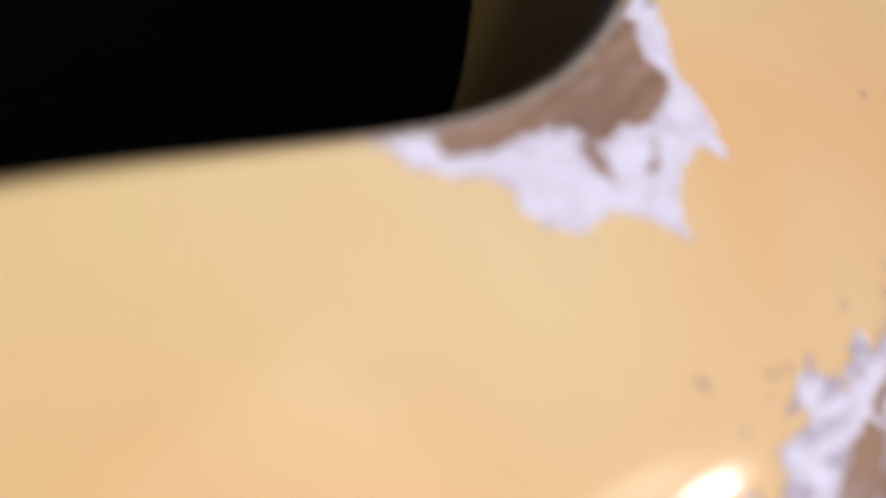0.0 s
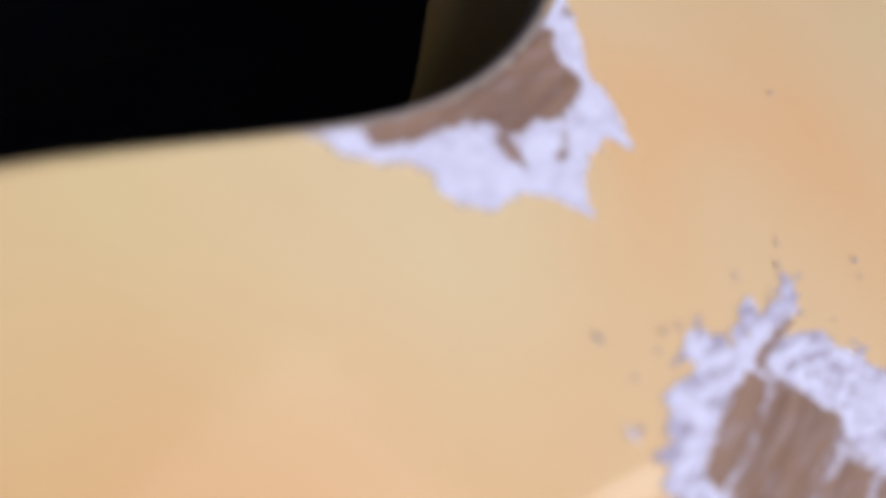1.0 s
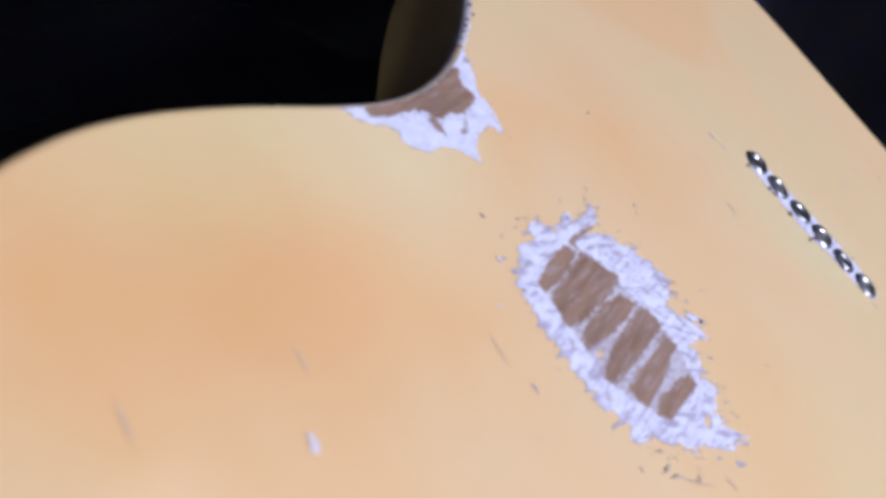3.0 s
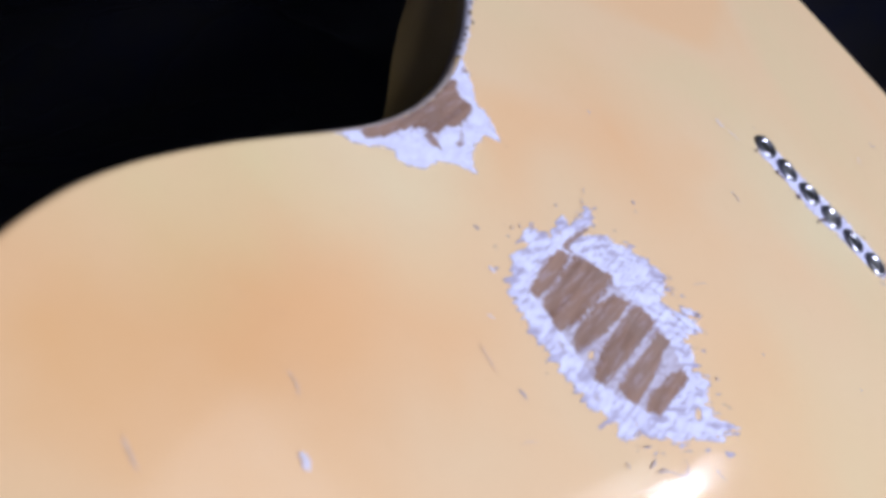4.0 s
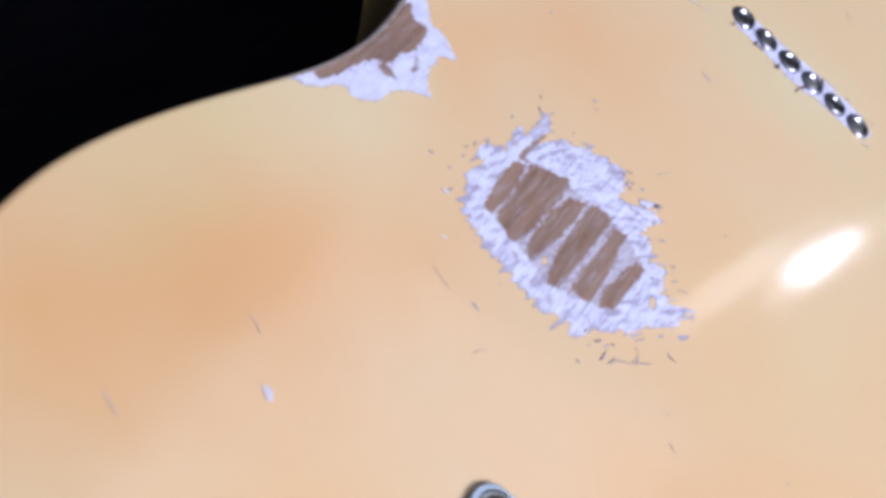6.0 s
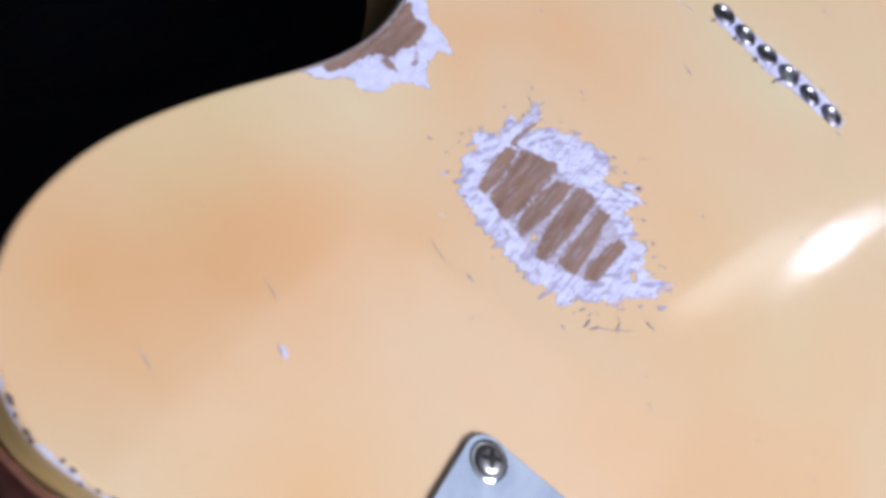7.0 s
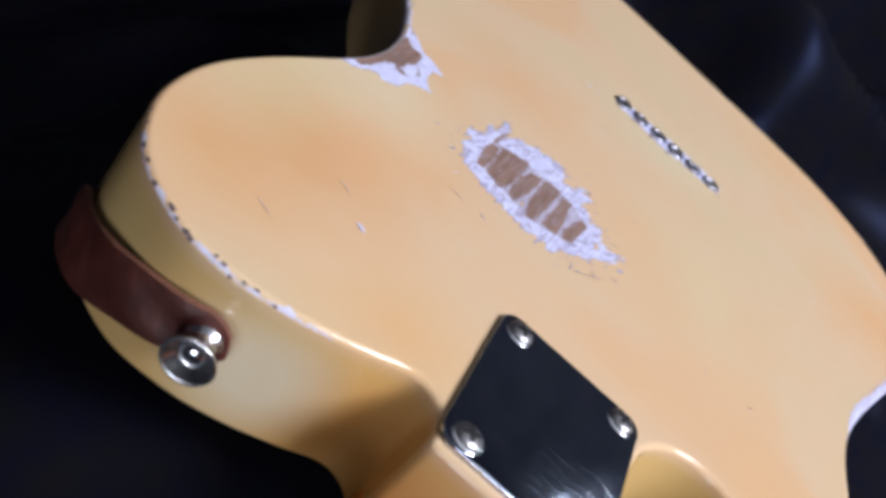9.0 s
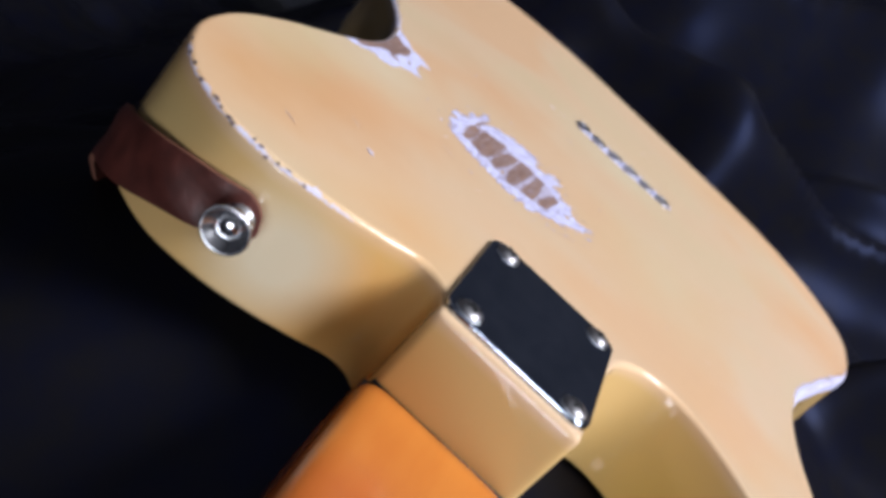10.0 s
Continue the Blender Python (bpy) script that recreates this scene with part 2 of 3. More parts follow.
def lathe(profile, steps=32):
    """Verts and faces of a profile of (radius, height) turned round z."""
    vs, fs = [], []
    for r, h in profile:
        for k in range(steps):
            a = 2 * math.pi * k / steps
            vs.append((r * math.cos(a), r * math.sin(a), h))
    for i in range(len(profile) - 1):
        for k in range(steps):
            j = (k + 1) % steps
            fs.append((i * steps + k, i * steps + j, (i + 1) * steps + j, (i + 1) * steps + k))
    fs.append(tuple(range((len(profile) - 1) * steps, len(profile) * steps)))
    return vs, fs


# ---- the outline of the body, in millimetres, round from the heel ----
CONTROL = [(-25.5, 4.8), (-26, 12), (-29, 17.5), (-37, 20), (-50, 13.5), (-65, 7), (-81, 3), (-100, 3.5), (-118.9, 14.1), (-129.9, 32.6), (-133.1, 51),
           (-131.6, 69.9), (-125, 93), (-114, 121.1), (-109.5, 136.9), (-108.3, 152), (-110.6, 169), (-118.4, 190.3), (-133, 217), (-146, 246), (-156, 282), (-158, 322),
           (-146, 362), (-117.6, 388.2), (-66.3, 406.1), (0, 404.2), (59.9, 400.3), (100.8, 391), (133.7, 370.2), (154.8, 335.1), (157.3, 301.9), (150.4, 262.5), (133, 224),
           (117, 186), (110, 158), (111, 124), (117, 92), (121, 64), (118, 43), (108, 35), (96, 43), (84, 57), (70, 69.5), (55, 77),
           (42, 76), (32, 68.5), (27.5, 57), (26, 34), (25.5, 12), (25.5, 4.8)]


def outline(step=0.0016):
    pts = [Vector((x, y)) / 1000 for x, y in CONTROL]
    n, fine = len(pts), []
    for i in range(n - 1):
        a, b = pts[i], pts[i + 1]
        p = pts[i - 1] if i else a * 2 - b
        q = pts[i + 2] if i + 2 < n else b * 2 - a
        for k in range(24):
            t = k / 24
            fine.append(0.5 * ((2 * a) + (b - p) * t + (2 * p - 5 * a + 4 * b - q) * t * t + (3 * a - p - 3 * b + q) * t ** 3))
    fine.append(pts[-1])
    # the square end of the heel
    a, b = pts[-1], pts[0]
    fine += [a.lerp(b, k / 40) for k in range(1, 40)]
    out, run = [fine[0]], 0.0
    for a, b in zip(fine, fine[1:] + fine[:1]):
        seg = (b - a).length
        while run + seg >= step:
            a = a.lerp(b, (step - run) / seg)
            seg, run = (b - a).length, 0.0
            out.append(a.copy())
        run += seg
    return out


RIM = outline()
while (RIM[-1] - RIM[0]).length < 0.0010:
    RIM.pop()
for _ in range(2):
    RIM = [(RIM[i - 1] + RIM[i] * 2 + RIM[(i + 1) % len(RIM)]) / 4 for i in range(len(RIM))]
COUNT = len(RIM)
OUTWARD = []
for i in range(COUNT):
    d = RIM[(i + 2) % COUNT] - RIM[i - 2]
    OUTWARD.append(Vector((-d.y, d.x)).normalized())
if sum(RIM[i].dot(OUTWARD[i]) for i in range(COUNT)) - sum((Vector((0, 0.2))).dot(o) for o in OUTWARD) < 0:
    OUTWARD = [-o for o in OUTWARD]


def rim_index(x, y):
    p = Vector((x, y)) / 1000
    return min(range(COUNT), key=lambda i: (RIM[i] - p).length)


def on_rim(i, d, lift=0.0):
    """The place d metres in from the rim over the back; below nought it goes down the side."""
    i0 = int(math.floor(i)) % COUNT
    f = i - math.floor(i)
    i1 = (i0 + 1) % COUNT
    p, o = RIM[i0].lerp(RIM[i1], f), OUTWARD[i0].lerp(OUTWARD[i1], f)
    arc = ROUND * math.pi / 2
    if d < 0:
        q, z, ny, nz = p, THICK - ROUND + d, 1.0, 0.0
    elif d < arc:
        a = d / ROUND
        q, z, ny, nz = p - o * ROUND * (1 - math.cos(a)), THICK - ROUND + ROUND * math.sin(a), math.cos(a), math.sin(a)
    else:
        q, z, ny, nz = p - o * (ROUND + d - arc), THICK, 0.0, 1.0
    q = q + o * ny * lift
    return Vector((q.x, q.y, z + nz * lift))


# ---- the room ----
def slab(name, lo, hi, material, label, category):
    bm = bmesh.new()
    bmesh.ops.create_cube(bm, size=1)
    for v in bm.verts:
        v.co = [lo[k] + (v.co[k] + 0.5) * (hi[k] - lo[k]) for k in range(3)]
    ob = part(name, bm, material, None, "", False)
    return tagged(ob, label, category, kind="structure")


slab("floor", (-2.7, -2.7, -0.90), (2.7, 2.7, -0.80), CARPET, "dark carpet floor of the dim room", "floor")
slab("plinth", (-1.35, -1.35, -0.80), (1.40, 1.40, -0.40), CARPET, "dark padded base under the cloth", "base")
slab("ceiling", (-2.7, -2.7, 2.30), (2.7, 2.7, 2.40), CEILING, "white painted ceiling of the room", "ceiling")
slab("wall_north", (-2.7, 2.6, -0.80), (2.7, 2.7, 2.30), WALL, "plain dark painted room wall", "wall")
slab("wall_south", (-2.7, -2.7, -0.80), (2.7, -2.6, 2.30), WALL, "plain dark painted room wall", "wall")
slab("wall_east", (2.6, -2.6, -0.80), (2.7, 2.6, 2.30), WALL, "plain dark painted room wall", "wall")
slab("wall_west", (-2.7, -2.6, -0.80), (-2.6, 2.6, 2.30), WALL, "plain dark painted room wall", "wall")


# ---- the satin cloth that the guitar lies on ----
def smooth(a, b, x):
    t = min(1.0, max(0.0, (x - a) / (b - a)))
    return t * t * (3 - 2 * t)


def cloth_height(x, y):
    inside = smooth(-0.50, -0.06, x) * smooth(-0.36, 0.085, y)
    drop = 1 - inside
    away = smooth(0.0, 0.09, max(abs(x) - 0.13, y - 0.40))
    w = noise.noise(Vector((x * 2.1, y * 2.1, 3.0)))
    wob = noise.noise(Vector((x * 6, y * 6, 9)))
    run = y * 0.92 - x * 0.30 + 0.06 * w + 0.016 * wob
    crest = (0.5 + 0.5 * math.sin(run * 52 + 1.5 * wob)) ** 4
    ridge = 1 - abs(2 * ((run * 4.3 + 0.3) % 1.0) - 1)
    cross = (0.5 + 0.5 * math.sin((x * 0.9 + y * 0.35) * 30 + 4 * w + wob)) ** 2.5
    lively = 0.55 + 0.9 * noise.noise(Vector((x * 3, y * 3, 0)))
    z = 0.0005 + away * (0.050 * crest * lively + 0.055 * ridge ** 4 + 0.014 * cross - 0.022)
    z += 0.34 * smooth(0.62, 1.15, y + 0.22 * x)
    fall = -0.34 - 0.02 * crest - 0.01 * cross
    hem = smooth(1.02, 1.20, max(abs(x), abs(y)))
    return (z * inside + fall * drop) * (1 - hem) - 0.395 * hem


def cloth():
    n, lo, hi = 520, -1.25, 1.30
    vs = []
    for j in range(n + 1):
        for i in range(n + 1):
            x, y = lo + (hi - lo) * i / n, lo + (hi - lo) * j / n
            vs.append((x, y, cloth_height(x, y)))
    fs = [(j * (n + 1) + i, j * (n + 1) + i + 1, (j + 1) * (n + 1) + i + 1, (j + 1) * (n + 1) + i) for j in range(n) for i in range(n)]
    ob = mesh_object("cloth", vs, fs, SATIN)
    mod = ob.modifiers.new("thickness", "SOLIDIFY")
    mod.thickness, mod.offset = 0.002, -1
    return tagged(ob, "dark navy satin cloth with soft folds draped underneath", "cloth")


cloth()


# ---- the guitar ----
guitar = empty("electric_guitar", Matrix.Identity(4), "worn cream electric guitar lying face down on dark satin", "guitar")


def body():
    rings = []
    steps = 7
    for k in range(steps + 1):
        a = math.pi / 2 * (1 - k / steps)
        rings.append((ROUND * (1 - math.cos(a)), THICK - ROUND + ROUND * math.sin(a)))
    rings += [(0.0, THICK * 0.66), (0.0, THICK * 0.33)]
    for k in range(steps + 1):
        a = math.pi / 2 * k / steps
        rings.append((ROUND * (1 - math.cos(a)), 0.0015 + ROUND - ROUND * math.sin(a)))
    vs = []
    for inset, z in rings:
        for p, o in zip(RIM, OUTWARD):
            q = p - o * inset
            vs.append((q.x, q.y, z))
    fs = []
    for r in range(len(rings) - 1):
        for i in range(COUNT):
            j = (i + 1) % COUNT
            fs.append((r * COUNT + i, r * COUNT + j, (r + 1) * COUNT + j, (r + 1) * COUNT + i))
    fs.append(tuple(range(COUNT)))
    fs.append(tuple(reversed(range((len(rings) - 1) * COUNT, len(rings) * COUNT))))
    ob = mesh_object("body", vs, fs, LACQUER, guitar, "glossy cream body with peach stains and worn edges, side shading painted in", True, (len(fs) - 1, len(fs) - 2))
    bm = bmesh.new()
    bm.from_mesh(ob.data)
    bmesh.ops.recalc_face_normals(bm, faces=bm.faces)
    bmesh.ops.triangulate(bm, faces=[f for f in bm.faces if len(f.verts) > 4], quad_method="BEAUTY", ngon_method="BEAUTY")
    bm.to_mesh(ob.data)
    bm.free()
    return ob


body_ob = body()


def neck():
    vs, fs, ring = [], [], 48
    secs = 34
    for s in range(secs + 1):
        f = s / secs
        y = 0.012 - 0.402 * f
        half = 0.0272 - 0.0062 * f
        square = 1 - smooth(0.06, 0.26, f)
        deep = 0.021 - 0.0035 * smooth(0.08, 0.3, f) - 0.002 * f
        power = 2.1 + 5.5 * square
        for k in range(ring):
            a = math.pi * k / (ring - 1)
            c, sn = math.cos(a), math.sin(a)
            x = half * math.copysign(abs(c) ** (2 / power), c)
            z = -0.0045 + deep * abs(sn) ** (2 / power)
            vs.append((x, y, z))
    for s in range(secs):
        for k in range(ring - 1):
            fs.append((s * ring + k, s * ring + k + 1, (s + 1) * ring + k + 1, (s + 1) * ring + k))
        fs.append((s * ring + ring - 1, s * ring, (s + 1) * ring, (s + 1) * ring + ring - 1))
    fs.append(tuple(range(ring)))
    fs.append(tuple(reversed(range(secs * ring, (secs + 1) * ring))))
    ob = mesh_object("neck", vs, fs, MAPLE, guitar, "glossy amber maple neck")
    bm = bmesh.new()
    bm.from_mesh(ob.data)
    bmesh.ops.recalc_face_normals(bm, faces=bm.faces)
    bm.to_mesh(ob.data)
    bm.free()
    bm = bmesh.new()
    bmesh.ops.create_cube(bm, size=1)
    for v in bm.verts:
        far = v.co.y < 0
        v.co = ((0.0270 - 0.0062 * far) * (1 if v.co.x > 0 else -1), -0.39 if far else 0.012, -0.0048 if v.co.z > 0 else -0.0105)
    bmesh.ops.bevel(bm, geom=list(bm.edges), offset=0.0012, segments=2, affect="EDGES")
    part("fretboard", bm, ROSEWOOD, ob, "dark rosewood fretboard")


neck()


def neck_joint():
    bm = bmesh.new()
    bmesh.ops.create_cube(bm, size=1)
    for v in bm.verts:
        v.co = (v.co.x * 0.0536, 0.0046 + v.co.y * 0.0007, 0.0061 + v.co.z * 0.0208)
    bmesh.ops.bevel(bm, geom=[e for e in bm.edges if abs(e.verts[0].co.x - e.verts[1].co.x) < 1e-6 and abs(e.verts[0].co.z - e.verts[1].co.z) < 1e-6], offset=0.002, segments=3, affect="EDGES")
    part("neck_joint", bm, DARK, guitar, "thin dark gap where the neck meets the heel")


neck_joint()


# ---- neck plate and its screws ----
PLATE_AT = (-0.0003, 0.0380)
SCREWS = [(-19, 63.2), (18.6, 63.4), (-18.4, 12.6), (19.2, 12.6)]


def neck_plate():
    hw, hl, r = 0.0253, 0.0312, 0.0055
    prof = []
    for cx, cy, a0 in ((1, 1, 0), (-1, 1, 90), (-1, -1, 180), (1, -1, 270)):
        for k in range(9):
            a = radians(a0 + 90 * k / 8)
            prof.append((cx * (hw - r) + r * math.cos(a), cy * (hl - r) + r * math.sin(a)))
    n = len(prof)
    rings = [(1.0, 0.0), (1.0, 0.0014), (0.997, 0.0016), (0.990, 0.00175)]
    vs = [(x * s, y * s, z) for s, z in rings for x, y in prof]
    fs = [(r0 * n + i, r0 * n + (i + 1) % n, (r0 + 1) * n + (i + 1) % n, (r0 + 1) * n + i) for r0 in range(3) for i in range(n)]
    fs.append(tuple(range(3 * n, 4 * n)))
    fs.append(tuple(reversed(range(n))))
    ob = mesh_object("neck_plate", vs, fs, PLATE, guitar, "scuffed chrome neck plate with four screws", True, (len(fs) - 2,))
    ob.location = (*PLATE_AT, THICK)
    for x, y in SCREWS:
        sv, sf = lathe([(0.0040, 0.0), (0.0040, 0.0004), (0.0037, 0.0009), (0.0030, 0.0014), (0.0019, 0.0017), (0.0008, 0.0018)], 28)
        s = mesh_object("screw", sv, sf, SCREW, ob, "dull steel oval-head cross screw")
        s.location = (x / 1000 - PLATE_AT[0], y / 1000 - PLATE_AT[1], 0.0016)
        s.rotation_euler = (0, 0, radians((x * 37 + y * 13) % 90))
        # near-black cross on top of the head stands in for the recess's shade
        cs, cf = [], []
        for a in range(4):
            m = Matrix.Rotation(a * math.pi / 2, 3, "Z")
            b0 = len(cs)
            for px, py, pz in ((-0.0008, 0.0, 0.00215), (0.0008, 0.0, 0.00215), (0.0005, 0.0026, 0.00180), (-0.0005, 0.0026, 0.00180)):
                cs.append(m @ Vector((px, py, pz)))
            cf.append((b0, b0 + 1, b0 + 2, b0 + 3))
        mesh_object("recess_shade_cross", cs, cf, DARK, s, "near-black cross laid on the head for the recess shade", False)
        dv, df = lathe([(0.0052, 0.0), (0.0050, 0.00025), (0.0043, 0.0004)], 28)
        d = mesh_object("countersink_rim", dv, df, CHROME, ob)
        d.location = (s.location.x, s.location.y, 0.0016)
    return ob


neck_plate()


# ---- string ferrules ----
for k in range(6):
    fv, ff = lathe([(0.0047, 0.0), (0.0047, 0.0004), (0.0045, 0.0008), (0.0040, 0.0011), (0.0033, 0.0011), (0.0028, 0.0008), (0.0025, 0.00025)], 32)
    fer = mesh_object("string_ferrule", fv, ff, DIM_CHROME, guitar, "round chrome string ferrule, darkened for the dim room it reflects")
    fer.location = (-0.0264 + 0.0107 * k, 0.2735 - 0.00035 * k, THICK)
    fer.rotation_euler = (radians((3, -2, 1, 4, -3, 2)[k]), radians((-2, 3, -3, 1, 2, -1)[k]), 0)
    hv, hf = lathe([(0.0025, 0.0), (0.0019, 0.0004), (0.0015, 0.0003), (0.0008, 0.0002)], 20)
    hole = mesh_object("string_end", hv, hf, (DARK, SCREW)[k % 2], fer, "string ball end in the ferrule")
    hole.location = (0, 0, 0.0003)


# ---- strap button and leather strap ----
def strap():
    a, b = rim_index(-73.5, 5.2), rim_index(-132, 69)
    step = 1 if (b - a) % COUNT < (a - b) % COUNT else -1
    span = (b - a) % COUNT if step == 1 else (a - b) % COUNT
    vs, fs, rows = [], [], []
    cols = 10
    for k in range(span + 1):
        f = k / span
        i = (a + step * k) % COUNT
        p, o = RIM[i], OUTWARD[i]
        g = f * 1.2
        gap = 0.0005 + 0.0004 * smooth(0.15, 0.5, g)
        wide = 0.0082 + 0.0020 * smooth(0.05, 0.5, g)
        mid = 0.0266 - 0.0275 * smooth(-0.15, 0.95, max(0.0, g - 0.10)) - 0.012 * smooth(0.7, 1.0, g) - 0.02 * smooth(0.9, 1.25, g)
        tip = math.sqrt(max(0.0, 1 - (1 - min(1, g / 0.10)) ** 2))
        rows.append((p, o, gap, wide * max(0.04, tip), mid))
    prof = []
    for p, o, gap, wide, mid in rows:
        for lay in (0, 1):
            for c in range(cols + 1):
                u = -1 + 2 * c / cols
                ripple = 0.0004 * math.sin(u * 3 + p.x * 300)
                q = p + o * (gap + ripple + (0.0024 if lay else 0.0) * (1 - 0.25 * u ** 6))
                vs.append((q.x, q.y, mid + wide * u))
    w = 2 * (cols + 1)
    for k in range(len(rows) - 1):
        for c in range(cols):
            for lay in (0, 1):
                s0 = k * w + lay * (cols + 1) + c
                fs.append((s0, s0 + 1, s0 + w + 1, s0 + w))
        for c in (0, cols):
            s0 = k * w + c
            fs.append((s0, s0 + cols + 1, s0 + w + cols + 1, s0 + w))
    for k in (0, len(rows) - 1):
        for c in range(cols):
            s0 = k * w + c
            fs.append((s0, s0 + 1, s0 + cols + 2, s0 + cols + 1))
    caps = [q for q in fs if len({(v % w) % (cols + 1) for v in q}) == 1]
    ob = mesh_object("strap", vs, [q for q in fs if q not in caps], LEATHER)
    cut = mesh_object("cut_edge", vs, caps, RAW_LEATHER, ob, "paler cut edge of the leather", False)
    for each in (ob, cut):
        bm = bmesh.new()
        bm.from_mesh(each.data)
        bmesh.ops.delete(bm, geom=[v for v in bm.verts if not v.link_faces], context="VERTS")
        bmesh.ops.recalc_face_normals(bm, faces=bm.faces)
        bm.to_mesh(each.data)
        bm.free()
    return tagged(ob, "red-brown leather strap end wrapped round the horn", "strap")


strap()


def strap_button():
    prof = [(0.0052, 0.0), (0.0052, 0.001), (0.0043, 0.0018), (0.0040, 0.0036), (0.0045, 0.0054), (0.0058, 0.0072), (0.0068, 0.0080), (0.0071, 0.0087),
            (0.0068, 0.0092), (0.0060, 0.0087), (0.0042, 0.0066), (0.0033, 0.0060)]
    vs, fs = lathe(prof, 40)
    i = rim_index(-79.5, 4)
    p, o = RIM[i], OUTWARD[i]
    ob = mesh_object("strap_button", vs, fs, STEEL, guitar, "polished chrome strap button")
    ob.matrix_local = Matrix.Translation((p.x, p.y, 0.0255)) @ Vector((o.x, o.y, 0)).to_track_quat("Z", "Y").to_matrix().to_4x4() @ Matrix.Translation((0, 0, 0.002))
    sv, sf = lathe([(0.0034, 0.0), (0.0032, 0.0008), (0.0022, 0.0014), (0.0008, 0.0016)], 24)
    s = mesh_object("screw", sv, sf, CHROME, ob, "chrome screw in the button")
    s.location = (0, 0, 0.0058)


strap_button()


# ---- worn paint on the back ----
def strokes(name, items, z, material, label, rng, steps=6, joined=False):
    """Strokes on the back, each a mesh of its own unless joined: x, y, length, width (mm) and a turn in degrees."""
    vs, fs = [], []
    for x, y, length, width, turn in items:
        a = radians(turn)
        d, s = Vector((math.cos(a), math.sin(a))), Vector((-math.sin(a), math.cos(a)))
        bend = rng.uniform(-0.12, 0.12) * length
        lift = z + rng.uniform(0, 0.00005)
        b0 = len(vs)
        for k in range(steps + 1):
            u = k / steps * 2 - 1
            w = width * (1 - abs(u) ** 2.5) * rng.uniform(0.6, 1.1) + 0.04
            c = Vector((x, y)) + d * (length / 2 * u) + s * bend * (u * u - 0.3)
            for e in (-1, 1):
                q = (c + s * (w / 2 * e)) / 1000
                vs.append((q.x, q.y, lift))
        for k in range(steps):
            q = b0 + 2 * k
            fs.append((q, q + 2, q + 3, q + 1))
        if not joined:
            mesh_object(name, vs, fs, material, body_ob, label, False)
            vs, fs = [], []
    if joined:
        return tagged(mesh_object(name, vs, fs, material, body_ob, label, False), kind="stuff")


def rim_path(a, b, inset):
    """Places along the rim, in millimetres, from near a to near b the short way."""
    i, j = rim_index(*a), rim_index(*b)
    step = 1 if (j - i) % COUNT < (i - j) % COUNT else -1
    out = []
    while True:
        q = (RIM[i] - OUTWARD[i] * inset) * 1000
        out.append((q.x, q.y))
        if i == j:
            return out
        i = (i + step) % COUNT


def rim_strip(name, a, b, inner, outer, material, label, rng, shred=0.0006, lift=0.00008):
    """Worn finish along the rim: inner(f) metres over the back, outer(f) down the side."""
    i, j = rim_index(*a), rim_index(*b)
    step = 1 if (j - i) % COUNT < (i - j) % COUNT else -1
    span = (j - i) * step % COUNT
    vs, fs, cols, n = [], [], 9, span * 3
    for k in range(n + 1):
        f = k / n
        d0 = -outer(f) - rng.uniform(0, shred)
        d1 = inner(f) + rng.uniform(-shred, shred)
        for c in range(cols + 1):
            vs.append(on_rim(i + step * k / 3, d0 + (max(d1, d0 + 0.0003) - d0) * c / cols, lift))
    w = cols + 1
    for k in range(n):
        for c in range(cols):
            fs.append((k * w + c, k * w + c + 1, (k + 1) * w + c + 1, (k + 1) * w + c))
    return mesh_object(name, vs, fs, material, body_ob, label, True)


def edge_chips(name, places, material, label, rng):
    """Small ragged chips on the rim: rim place, length and width in metres, depth over the edge."""
    vs, fs = [], []
    for i, length, width, d in places:
        b0, n = len(vs), 11
        vs.append(on_rim(i, d, 0.00022))
        for k in range(n):
            a = 2 * math.pi * k / n
            r = rng.uniform(0.55, 1.1)
            vs.append(on_rim(i + length * r * math.cos(a) / 0.0016 / 2, d + width * r * math.sin(a) / 2, 0.0002))
        for k in range(n):
            fs.append((b0, b0 + 1 + k, b0 + 1 + (k + 1) % n))
    return tagged(mesh_object(name, vs, fs, material, body_ob, label, False), kind="stuff")


Z0 = THICK + 0.00012
rng = random.Random(11)


def inside_by(px, py, poly):
    """How far, in millimetres, places lie inside a closed outline (below nought: outside)."""
    poly = np.array(poly, float)
    far, within = np.full(px.shape, 1e9), np.zeros(px.shape, bool)
    for (ax, ay), (bx, by) in zip(poly, np.roll(poly, -1, axis=0)):
        dx, dy = bx - ax, by - ay
        t = np.clip(((px - ax) * dx + (py - ay) * dy) / (dx * dx + dy * dy + 1e-12), 0, 1)
        far = np.minimum(far, np.hypot(px - ax - t * dx, py - ay - t * dy))
        if ay != by:
            within ^= ((ay > py) != (by > py)) & (px < dx * (py - ay) / (by - ay) + ax)
    return np.where(within, far, -far)


def grain_field(px, py, long, wide, turn, seed):
    """Streaky noise about nought: long and wide are the size of its streaks in millimetres, turn their way in degrees."""
    c, s = np.cos(np.radians(turn)), np.sin(np.radians(turn))
    u, w = (px * c + py * s) / long, (py * c - px * s) / wide
    return np.array([noise.noise(Vector((a, b, seed))) for a, b in zip(u.ravel(), w.ravel())]).reshape(px.shape)


def soft_step(v, reach):
    t = np.clip(v / reach * 0.5 + 0.5, 0, 1)
    return t * t * (3 - 2 * t)


